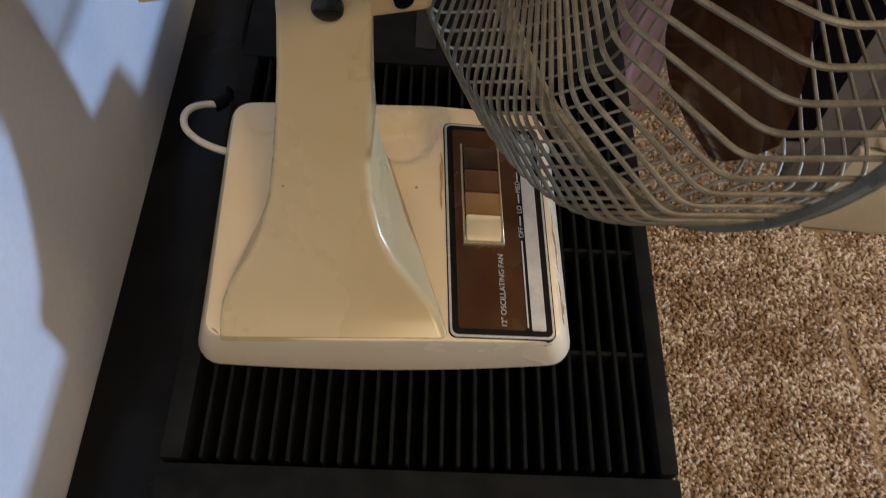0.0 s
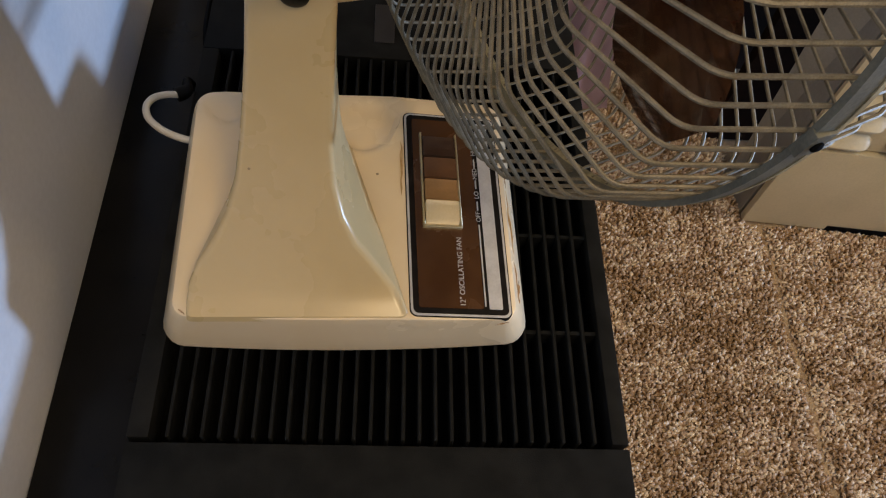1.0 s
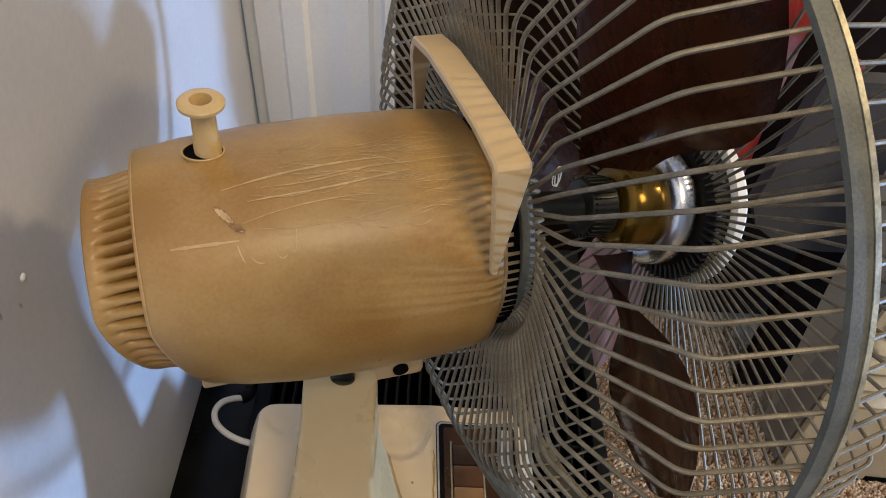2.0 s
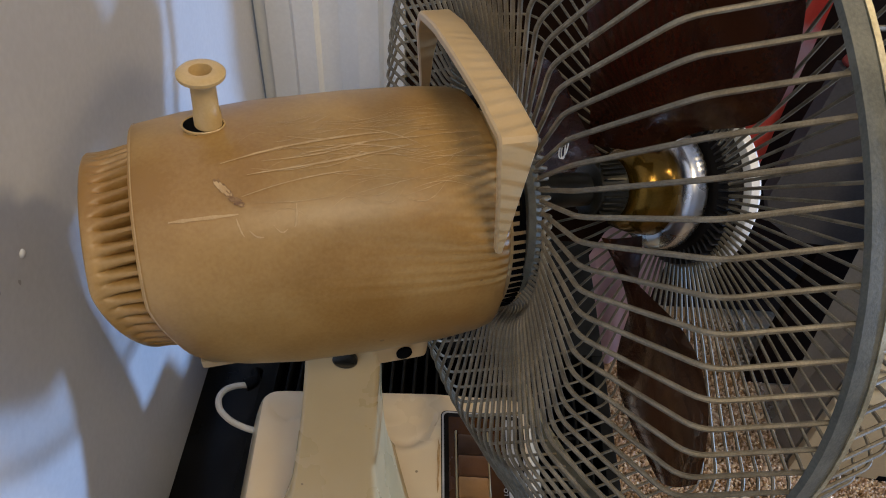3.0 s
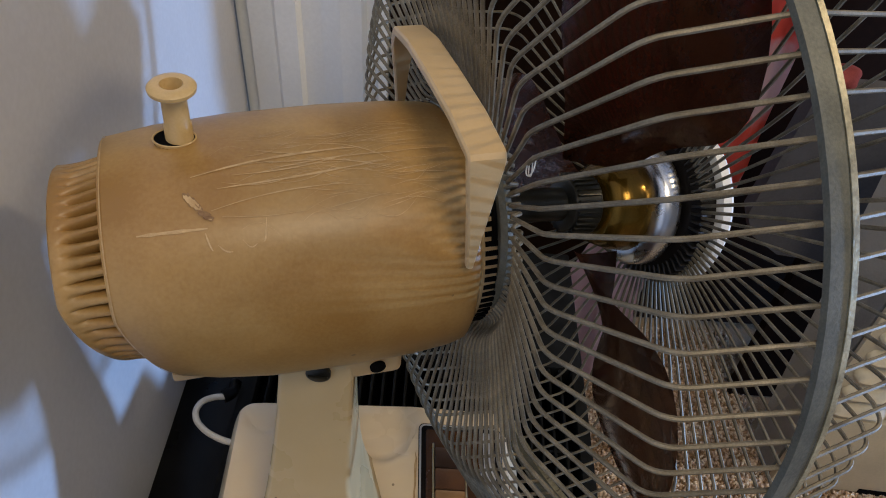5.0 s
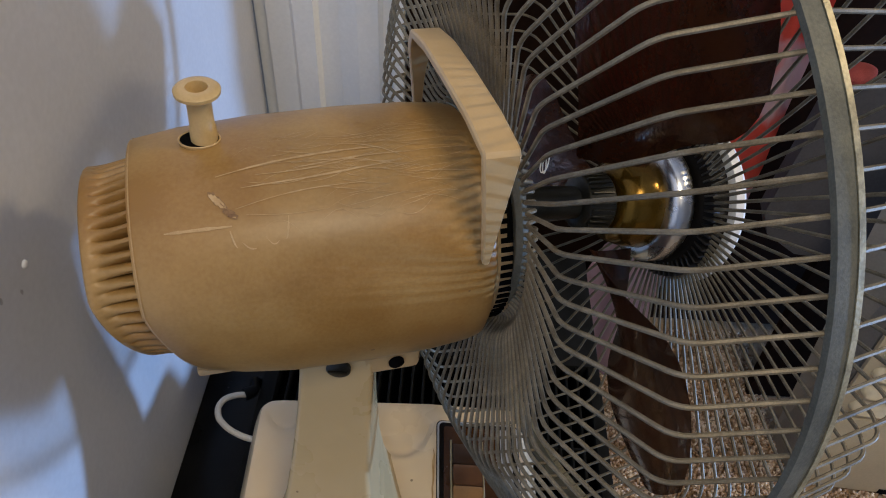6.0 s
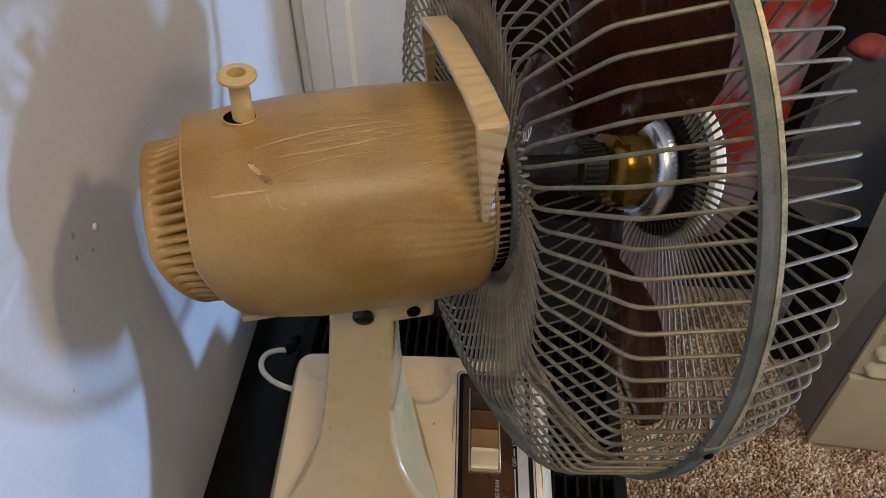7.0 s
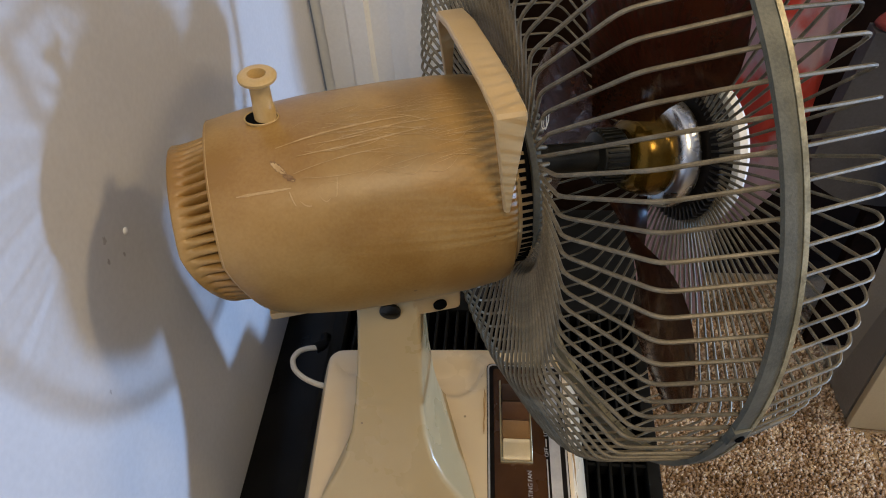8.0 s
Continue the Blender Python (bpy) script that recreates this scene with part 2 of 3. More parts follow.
def rounded(points, radius, n=5):
    """A path with its inner corners rounded."""
    ps = [Vector(p) for p in points]
    out = [ps[0]]
    for a, p, b in zip(ps, ps[1:], ps[2:]):
        d0, d1 = (a - p), (b - p)
        q = min(radius, d0.length * 0.45, d1.length * 0.45)
        s, e = p + d0.normalized() * q, p + d1.normalized() * q
        for i in range(n + 1):
            t = i / n
            out.append((1 - t) ** 2 * s + 2 * t * (1 - t) * p + t * t * e)
    return out + [ps[-1]]


def rrect(hx0, hx1, hy0, hy1, r, z, n=6):
    """A rounded rectangle's points at height z."""
    pts = []
    for cx, cy, a0 in ((hx1 - r, hy1 - r, 0), (hx0 + r, hy1 - r, 90), (hx0 + r, hy0 + r, 180), (hx1 - r, hy0 + r, 270)):
        for i in range(n + 1):
            a = radians(a0 + 90 * i / n)
            pts.append((cx + r * math.cos(a), cy + r * math.sin(a), z))
    return pts


def writing(body, size, m, mat, parent, name="lettering"):
    cu = bpy.data.curves.new(name, "FONT")
    cu.body, cu.size, cu.extrude, cu.align_x, cu.align_y = body, size, 0.00006, "CENTER", "CENTER"
    tmp = new("writing_source", cu)
    bpy.context.view_layer.update()
    me = bpy.data.meshes.new_from_object(tmp.evaluated_get(bpy.context.evaluated_depsgraph_get()))
    bpy.data.objects.remove(tmp)
    bpy.data.curves.remove(cu)
    me.materials.clear()
    me.materials.append(mat)
    return part(name, me, mat, parent, "", m)


I4 = Matrix.Identity(4)
FLOOR = -0.375
WALL = -0.172

# ---- the room ----
bm = box(-0.6, 3.6, -3.0, 3.0, FLOOR - 0.05, FLOOR - 0.004)
floor = thing("floor", mesh_of("floor", bm, M_CARPET, False), I4, "beige and brown flecked carpet over the whole floor", "floor", "structure")
bm = box(WALL - 0.12, WALL, -3.0, 0.66, FLOOR, 2.05)
wall_west = thing("wall_west", mesh_of("wall", bm, M_WALL, False), I4, "white painted plaster wall beside the black heater", "wall", "structure")
# North, south and east walls are unseen, added to close the room.
bm = box(WALL - 0.12, 3.3, 1.25, 1.37, FLOOR, 2.05)
wall_north = thing("wall_north", mesh_of("wall", bm, M_FARWALL, False), I4, "unseen far wall added to close the room", "wall", "structure")
# Unseen wall, added to keep sky light from leaking in past the casing.
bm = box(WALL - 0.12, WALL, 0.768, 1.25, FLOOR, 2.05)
wall_sky_block = thing("wall_sky_block", mesh_of("wall", bm, M_FARWALL, False), I4, "unseen wall added beyond the casing to block sky light", "wall", "structure")
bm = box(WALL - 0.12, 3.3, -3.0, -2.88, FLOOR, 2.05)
wall_south = thing("wall_south", mesh_of("wall", bm, M_FARWALL, False), I4, "unseen south wall added to close the room", "wall", "structure")
bm = bmesh.new()
for y0, y1, z0, z1 in ((-2.88, -0.07, FLOOR, 2.05), (0.37, 1.25, FLOOR, 2.05), (-0.07, 0.37, FLOOR, -0.35), (-0.07, 0.37, 0.20, 2.05)):
    box(3.3, 3.42, y0, y1, z0, z1, bm=bm)
wall_east = thing("wall_east", mesh_of("wall", bm, M_FARWALL, False), I4, "unseen east wall added with an opening by the daylight lamp", "wall", "structure")
bm = box(-0.4, 3.5, -3.0, 1.4, 2.05, 2.15)
ceiling = thing("ceiling", mesh_of("ceiling", bm, M_WALL, False), I4, "plain white ceiling", "ceiling", "structure")

bm = bmesh.new()
bmesh.ops.create_uvsphere(bm, u_segments=12, v_segments=8, radius=0.0022, matrix=pose(WALL, 0.232, 0.251) @ Matrix.Diagonal((0.6, 1, 1, 1)))
thing("nail_head", mesh_of("nail_head", bm, M_TRIM), I4, "small white painted nail head in the wall", "nail")

M_MARK = material("wall_scuff", (0.36, 0.35, 0.35), (0.46, 0.45, 0.45), 0.7, scale=200, fine=900, bump=0.3)
random.seed(3)
for y, z, r in ((0.213, 0.263, 0.0018), (0.208, 0.252, 0.0012), (0.222, 0.243, 0.0010), (0.160, 0.20, 0.0009)):
    bm = bmesh.new()
    ring = [bm.verts.new((WALL + 0.0003, y + r * random.uniform(0.5, 1.4) * math.cos(q * 0.7), z + 1.6 * r * random.uniform(0.5, 1.4) * math.sin(q * 0.7))) for q in range(9)]
    bm.faces.new(ring)
    part("scuff_mark", bm, M_MARK, wall_west, "", I4)

# casing of the doorway at the end of the wall
bm = bmesh.new()
prof = [(-0.172, 0.0), (-0.160, 0.0), (-0.158, -0.012), (-0.135, -0.014), (-0.131, -0.020), (-0.112, -0.020), (-0.108, -0.013),
        (-0.090, -0.012), (-0.072, -0.017), (-0.052, -0.017), (-0.048, -0.010), (-0.040, -0.010), (-0.036, -0.022), (-0.028, -0.022), (-0.026, 0.10), (-0.172, 0.10)]
loft([[(x, 0.665 + y, z) for x, y in prof] for z in (FLOOR, 2.05)], bm)
casing = thing("trim", mesh_of("door_casing", bm, M_TRIM, False), I4, "white painted fluted door casing at the wall end", "trim", "structure")
bm = box(-0.026, 0.02, 0.66, 0.70, FLOOR, 2.0, 0.002)
door_1 = thing("door_1", mesh_of("door_edge", bm, M_WOOD, False), I4, "dark stained wooden door edge beside the white casing", "door", "structure")

# ---- black heater under the fan ----
UX0, UX1, UY0, UY1 = -0.118, 0.157, -0.22, 0.52
GX0, GX1, GY0, GY1 = -0.106, 0.147, 0.102, 0.385
heater = thing("heater", None, pose(0.02, 0.15, FLOOR), "black console heater with a slatted top grille", "heater")
part("body", box(UX0 + 0.003, UX1 - 0.004, UY0 + 0.004, UY1 - 0.004, FLOOR, -0.0292, 0.004), M_BODY, heater, "black plastic cabinet", I4)
part("rear_ledge", box(WALL + 0.0006, UX0 - 0.0012, UY0 + 0.004, UY1 - 0.004, -0.075, -0.028, 0.002), M_LEDGE, heater, "glossy black ledge against the wall", I4)
bm = bmesh.new()
for a in ((UX0, UX1, UY0, GY0 - 0.003), (UX0, UX1, GY1, UY1), (UX0, GX0, GY0 - 0.001, GY1), (GX1, UX1, GY0 - 0.001, GY1)):
    box(*a, -0.028, 0.0, 0.0018, 2, bm)
part("top_frame", bm, M_BLACK, heater, "", I4)
# The tray's near-black colour holds the shade below the slats.
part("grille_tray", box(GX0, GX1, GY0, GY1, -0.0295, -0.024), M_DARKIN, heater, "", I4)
slat = mesh_of("slat", box(-0.0011, 0.0011, GY0, GY1, -0.022, -0.0015, 0.0006, 1), M_BLACK)
N_SLAT = 28
for i in range(1, N_SLAT):
    x = GX0 + (GX1 - GX0) * i / N_SLAT
    part("slat", slat, M_BLACK, heater, "", pose(x, 0, 0))
bar = mesh_of("cross_bar", box(GX0, GX1, -0.0012, 0.0012, -0.018, -0.0045), M_BLACK)
for y in (0.171, 0.240, 0.309):
    part("cross_bar", bar, M_BLACK, heater, "", pose(0, y, 0))
bm = bmesh.new()
box(0.004, 0.019, 0.400, 0.440, 0.0002, 0.0012, 0.0004, 1, bm)
part("vent_plate", bm, M_PLATE, heater, "small grey plate", I4)

# ---- furniture beyond the heater ----
cab = thing("cabinet", None, pose(0.66, 0.72, FLOOR), "cream painted cabinet with moulded ledges on its front", "cabinet")
plan = [(0.483, 0.522), (1.10, 0.478), (1.10, 0.545), (0.478, 0.577)]
part("carcass", loft([[(x - (0.034 if z > 0 and y > 0.55 else 0), y, z) for x, y in plan] for z in (FLOOR, 0.12)]), M_SIDE, cab, "cabinet side, grey beige with its shade in the colour", I4, False)
corner = [(0.90, -0.10), (0.90, 0.128), (0.388, 0.128), (0.372, -0.035), (0.385, -0.066), (0.425, -0.094), (0.47, -0.10)]
part("back_panel", loft([[(x, y, z) for x, z in corner] for y in (0.638, 0.658)]), M_GREY, cab, "dark grey upright panel behind", I4, False)
# Made-up black panel, added so the grey one has a support.
part("panel_foot", box(0.46, 0.90, 0.642, 0.656, FLOOR, -0.1003), M_WOOD, cab, "added black panel holding up the grey one", I4)
face = pose(0.483, 0.5195, FLOOR, 0, 0, -4.1)
part("front_panel", box(0.0, 0.6, -0.012, -0.0005, 0.0, 0.15, 0.003), M_CREAMPAINT, cab, "cream front board", face)
part("front_board", box(0.0, 0.6, -0.006, -0.0005, 0.153, 0.494, 0.001), M_CREAMPAINT, cab, "", face)
louvre_prof = [(0.0, 0.0), (-0.0100, 0.001), (-0.0125, 0.006), (-0.0105, 0.012), (-0.005, 0.017), (0.0, 0.019)]
louvre = mesh_of("louvre", loft([[(x, -0.0062 + y * k, 0.009 + (z - 0.009) * k) for y, z in louvre_prof] for x, k in ((0.0, 0.3), (0.004, 0.85), (0.010, 1.0), (0.052, 1.0), (0.058, 0.85), (0.064, 0.3))]), M_CREAMPAINT)
for col in range(4):
    for row in range(10):
        part("louvre", louvre, M_CREAMPAINT, cab, "", face @ pose(0.010 + 0.082 * col, 0.0, 0.160 + 0.031 * row))
# A black strip on the face paints the shaded gap below the board.
part("kick_slot_shade", box(0.11, 0.6, -0.0135, -0.0122, 0.0, 0.010), M_DARKIN, cab, "black strip drawing the shaded gap under the front board", face)

bm = bmesh.new()
nx, nz = 30, 44
grid = [[None] * (nz + 1) for _ in range(nx + 1)]
LEVEL = (-0.371, -0.25, -0.19, -0.12, -0.03, 0.10, 0.26)
for i in range(nx + 1):
    for k in range(nz + 1):
        z = FLOOR + 0.004 + 0.63 * k / nz
        x0 = float(np.interp(z, LEVEL, (0.240, 0.197, 0.205, 0.245, 0.265, 0.275, 0.280)))
        x1 = float(np.interp(z, LEVEL, (0.325, 0.302, 0.318, 0.366, 0.386, 0.388, 0.388)))
        x = x0 + (x1 - x0) * i / nx
        y = 0.672 + 0.045 * (k / nz) + 0.010 * math.sin(x * 70 + 1.5 * math.sin(z * 6)) + 0.005 * math.sin(x * 150 + z * 9)
        grid[i][k] = bm.verts.new((x, y, z))
for i in range(nx):
    for k in range(nz):
        bm.faces.new((grid[i][k], grid[i + 1][k], grid[i + 1][k + 1], grid[i][k + 1]))
bmesh.ops.solidify(bm, geom=bm.faces[:], thickness=0.006)
thing("blanket", mesh_of("blanket", bm, M_CLOTH), I4, "red and pale pink mottled cloth hanging to the carpet", "blanket")
bm = bmesh.new()
bmesh.ops.create_uvsphere(bm, u_segments=20, v_segments=12, radius=1.0, matrix=pose(0.408, 0.648, 0.1345) @ Matrix.Diagonal((0.017, 0.017, 0.0115, 1)))
for v in bm.verts:
    v.co.x += 0.003 * math.sin(v.co.z * 260 + v.co.y * 90)
    v.co.z = max(v.co.z, 0.1283)
thing("folded_cloth", mesh_of("folded_cloth", bm, M_DULLRED), I4, "crumpled dull red cloth on the grey panel's top edge", "cloth")
# Added backdrop in cabinet form; its near-black colour supplies the background's shade.
dark = thing("shade_backdrop", None, pose(0.36, 0.98, FLOOR), "added near-black cabinet holding the background's shade behind the cloth", "cabinet")
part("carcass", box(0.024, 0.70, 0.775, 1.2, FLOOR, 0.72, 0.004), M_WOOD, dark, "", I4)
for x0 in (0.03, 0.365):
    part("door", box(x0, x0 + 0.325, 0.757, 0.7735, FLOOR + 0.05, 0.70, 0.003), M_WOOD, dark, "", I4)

# ---- the fan ----
BASE = pose(-0.004, 0.232, 0, 0, 0, 2.2)
fan = thing("fan", None, pose(-0.004, 0.232, 0), "vintage cream and tan oscillating table fan standing on a black heater", "fan")


def ramp(v, lo, hi):
    t = min(1.0, max(0.0, (v - lo) / (hi - lo)))
    return t * t * (3 - 2 * t)


def base_top(x, y):
    """Height of the base's top: rising to the rear, falling to the sides, hollowed beside the post."""
    z = 0.0415 + 0.0065 * min(1.0, max(0.0, (y + 0.08) / 0.14)) - 0.10 * max(0.0, x - 0.025) - 0.10 * max(0.0, -0.078 - x)
    for cx, cy, ax, ay, deep in ((0.006, 0.070, 0.026, 0.042, 0.0075), (-0.076, 0.075, 0.018, 0.028, 0.0035)):
        d = math.hypot((x - cx) / ax, (y - cy) / ay)
        z -= deep * ramp(1 - d, 0.0, 0.26) * (1 - ramp(y, 0.052, 0.074))
    return z - 0.0025 * ramp(y, 0.062, 0.082)


def long_rect(x0, x1, y0, y1, r, n=26, k=5):
    """A rounded rectangle with subdivided sides."""
    cs = ((x1 - r, y1 - r, 0), (x0 + r, y1 - r, 90), (x0 + r, y0 + r, 180), (x1 - r, y0 + r, 270))
    out = []
    for i, (cx, cy, a0) in enumerate(cs):
        arc = [(cx + r * math.cos(radians(a0 + 90 * j / k)), cy + r * math.sin(radians(a0 + 90 * j / k))) for j in range(k + 1)]
        nx, ny, na = cs[(i + 1) % 4]
        e = (nx + r * math.cos(radians(na)), ny + r * math.sin(radians(na)))
        out += arc + [(arc[-1][0] + (e[0] - arc[-1][0]) * j / n, arc[-1][1] + (e[1] - arc[-1][1]) * j / n) for j in range(1, n)]
    return out


rings = []
# height share, inset of sides and rear, inset of the front, corner radius
levels = [(0.0, 0.004, 0.003, 0.010), (0.07, 0.0005, 0.0003, 0.012), (0.16, 0.0, 0.0, 0.013), (0.50, 0.0040, 0.0006, 0.012), (0.80, 0.0080, 0.0008, 0.011), (0.92, 0.0100, 0.0010, 0.010),
          (0.985, 0.0118, 0.0013, 0.009), (1.0, 0.0140, 0.0019, 0.008)]
levels += [(1.0, 0.0140 + 0.060 * i / 30, 0.0019 + 0.072 * i / 30, 0.008 - 0.006 * i / 30) for i in range(1, 31)]
for share, side, fore, r in levels:
    ring = []
    for x, y in long_rect(-0.1060 + side, 0.103 - side, -0.0755 + fore, 0.0868 - side, r):
        if y < 0:
            y -= 0.004 * (1 - (x / 0.103) ** 2) * min(1.0, -y / 0.07)
        ring.append((x, y, share * base_top(x, y)))
    rings.append(ring)
base = part("base", loft(rings), M_BASE, fan, "cream plastic base", BASE, True, 32)

# post, flaring into the base
rings = []
for z, yf, yb, cx, hf, hb in ((0.0385, 0.1533, 0.268, -0.0290, 0.0600, 0.024), (0.0425, 0.1541, 0.268, -0.0292, 0.0590, 0.024), (0.0455, 0.1605, 0.268, -0.0308, 0.0575, 0.024), (0.050, 0.1672, 0.268, -0.0328, 0.0545, 0.024), (0.058, 0.1740, 0.268, -0.0345, 0.0485, 0.0235), (0.070, 0.1830, 0.268, -0.0358, 0.0372, 0.0235),
                              (0.082, 0.191, 0.268, -0.0362, 0.0302, 0.023), (0.098, 0.200, 0.267, -0.0358, 0.0252, 0.0225), (0.118, 0.208, 0.266, -0.0348, 0.0226, 0.021),
                              (0.140, 0.2145, 0.264, -0.033, 0.0212, 0.0195), (0.165, 0.219, 0.261, -0.031, 0.0198, 0.018), (0.190, 0.222, 0.258, -0.029, 0.019, 0.017), (0.222, 0.225, 0.255, -0.0275, 0.0185, 0.017)):
    ring = []
    for x, y, _ in rrect(-1, 1, -1, 1, 0.09 + 0.05 * min(1.0, max(0.0, (z - 0.05) / 0.05)), 0):
        w = hf + (hb - hf) * (y + 1) / 2
        ring.append((cx + x * w, yf + (yb - yf) * (y + 1) / 2 + 0.038 * (x * w) * (1 - y) / 2 * ramp(0.07 - z, 0.0, 0.03), z))
    rings.append(ring)
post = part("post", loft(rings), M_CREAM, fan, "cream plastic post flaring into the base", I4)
bm = turned([(0, 0.0062), (0.002, 0.0062), (0.0032, 0.0045)], 24)
box(-0.001, 0.0036, -0.0048, 0.0048, -0.0006, 0.0006, bm=bm)
part("screw", bm, M_STEEL, post, "dark steel pivot screw", pose(-0.027, 0.2225, 0.199, 0, 0, -90))

def scuff(x0, y0, x1, y1, width, mat):
    bm = bmesh.new()
    n, rows = 8, []
    d = Vector((y0 - y1, x1 - x0)).normalized()
    for i in range(n + 1):
        t = i / n
        w = width * math.sin(math.pi * (0.06 + 0.88 * t)) * random.uniform(0.5, 1.3) / 2
        x, y = x0 + (x1 - x0) * t + random.uniform(-1, 1) * width * 0.3, y0 + (y1 - y0) * t
        rows.append([bm.verts.new((x + q * d.x * w, y + q * d.y * w, base_top(x, y) + 0.0005)) for q in (-1, 1)])
    for u, v in zip(rows, rows[1:]):
        bm.faces.new((u[0], v[0], v[1], u[1]))
    part("scuff", bm, mat, base, "", BASE)


random.seed(11)
M_STAIN = material("yellow_brown_stain", (0.42, 0.25, 0.085), (0.56, 0.38, 0.18), 0.4, scale=150, fine=900, bump=0.1)
M_SCUFF = material("brown_scuff", (0.27, 0.15, 0.06), (0.46, 0.30, 0.15), 0.6, scale=300, fine=1500, bump=0.2)
for a in ((-0.0905, -0.0715, -0.0865, -0.0748, 0.0012), (0.0935, -0.060, 0.0925, -0.040, 0.0011), (0.0930, -0.066, 0.0940, -0.052, 0.0012), (0.0920, 0.010, 0.0915, 0.026, 0.0009), (0.078, -0.0795, 0.086, -0.0775, 0.0009)):
    scuff(*a, M_SCUFF)
for a in ((0.0285, 0.000, 0.0287, 0.038, 0.0020), (0.0928, -0.035, 0.0915, 0.008, 0.0012)):
    scuff(*a, M_STAIN)

# control panel on the base's slope
PAN = BASE @ pose(0.0594, -0.0076, 0.0413, 2.66, 5.6, 0.6)
PX, PY = 0.0283, 0.0678


def plate(x0, x1, y0, y1, z0, z1, r):
    return loft([rrect(x0, x1, y0, y1, r, z0), rrect(x0, x1, y0, y1, r, z1)])


panel = part("control_panel", plate(-PX - 0.0006, PX + 0.0006, -PY - 0.0006, PY + 0.0006, -0.006, 0.0006, 0.0042), M_INK, fan, "brown control panel with silver edging", PAN)
part("silver_edge", plate(-PX, PX, -PY, PY, 0.0003, 0.0009, 0.004), M_SILVER, panel, "", PAN)
part("panel_border", plate(-PX + 0.0013, PX - 0.0013, -PY + 0.0013, PY - 0.0013, 0.0006, 0.0012, 0.0032), M_INK, panel, "", PAN)
part("panel_face", plate(-PX + 0.0045, PX - 0.0155, -PY + 0.0045, PY - 0.0045, 0.0010, 0.0016, 0.0015), M_PANEL, panel, "brown panel face", PAN)
part("silver_strip", plate(PX - 0.0125, PX - 0.0048, -PY + 0.0045, PY - 0.0045, 0.0010, 0.0016, 0.0008), M_SILVER, panel, "", PAN)
part("white_line", plate(PX - 0.0150, PX - 0.0142, -PY + 0.006, -PY + 0.058, 0.0011, 0.0017, 0.0002), M_SILVER, panel, "", PAN)
for k, (word, y) in enumerate((("OFF", -0.0045), ("LO", 0.0105), ("MED", 0.0255), ("HI", 0.0405))):
    writing(word, 0.0040, PAN @ pose(PX - 0.0146, y, 0.0017, 0, 0, 90), M_SILVER, panel)
    if k:
        part("tick_line", plate(PX - 0.0150, PX - 0.0142, y - 0.0105, y - 0.0045, 0.0011, 0.0017, 0.0002), M_SILVER, panel, "", PAN)
writing('12" OSCILLATING FAN', 0.0043, PAN @ pose(0.0010, -0.0405, 0.0017, 0, 0, 90), M_SILVER, panel)
KX0, KX1, KY0, KY1 = -0.0185, 0.0020, -0.0125, 0.0490
bm = bmesh.new()
for a in ((KX0 - 0.0012, KX0, KY0, KY1 + 0.003), (KX1, KX1 + 0.0012, KY0, KY1 + 0.003), (KX0 - 0.0012, KX1 + 0.0012, KY0 - 0.0014, KY0)):
    box(*a, 0.0015, 0.0040, 0.0003, 1, bm)
part("key_frame", bm, M_GILT, panel, "gilt switch surround", PAN)
for i, mk in enumerate((M_KEY4, M_KEY3, M_KEY2, M_KEY1)):
    y0 = KY0 + 0.0003 + i * 0.0152
    bm = bmesh.new()
    sec = [(y0, 0.0012), (y0, 0.0062 if i else 0.0030), (y0 + 0.004, 0.0052), (y0 + 0.011, 0.0046), (y0 + 0.0148, 0.0058 if i else 0.0068), (y0 + 0.0148, 0.0012)]
    loft([[(x, y, z) for y, z in sec] for x in (KX0 + 0.0004, KX1 - 0.0004)], bm)
    bmesh.ops.bevel(bm, geom=bm.edges[:], offset=0.0005, segments=2, affect="EDGES")
    part("push_key", bm, mk, panel, ("cream push key", "caramel push key", "brown push key", "dark brown push key")[i], PAN)

# head
CEN, YAW, NOD = Vector((0.091, 0.288, 0.263)), 18.0, 2.6
HEAD = Matrix.Translation(CEN) @ pose(0, 0, 0, 0, 0, YAW) @ pose(0, 0, 0, 0, NOD, 0)
HZ = -0.004
H0, H1 = -0.209, -0.064


def rake(x, z):
    """The rear of the housing slants forward towards its foot."""
    u = max(0.0, HZ + 0.016 - z) / 0.064
    return 0.0285 * u ** 1.25 * min(1.0, max(0.0, 1 - (x - H0) / 0.07))


def body_ring(x, r, n=64, flat=-0.0475):
    out = []
    for j in range(n):
        a = 2 * math.pi * j / n
        c, s = math.cos(a), math.sin(a)
        k = (abs(c) ** 2.3 + abs(s) ** 2.3) ** (-1 / 2.3)
        z = max(HZ + r * k * s, HZ + flat)
        out.append((x + rake(x, z), r * k * c, z))
    return out


HPROF = ((H0 + 0.002, 0.046), (H0, 0.0495), (H0 + 0.002, 0.0505), (H0 + 0.02, 0.0535), (H0 + 0.05, 0.0560), (H0 + 0.09, 0.0570), (H1 - 0.025, 0.0565), (H1 - 0.008, 0.0550), (H1 - 0.002, 0.0535), (H1, 0.0510))
housing = part("motor_housing", loft([body_ring(x, r) for x, r in HPROF]), M_TAN, fan,
               "yellowed tan plastic motor housing with scratches", HEAD)
# pleated rear cap: scooped flutes at the housing that fade into a plain rim
rings = []
NP, SUB = 50, 8
random.seed(7)
PLEAT = [random.uniform(0.75, 1.2) for _ in range(NP)]
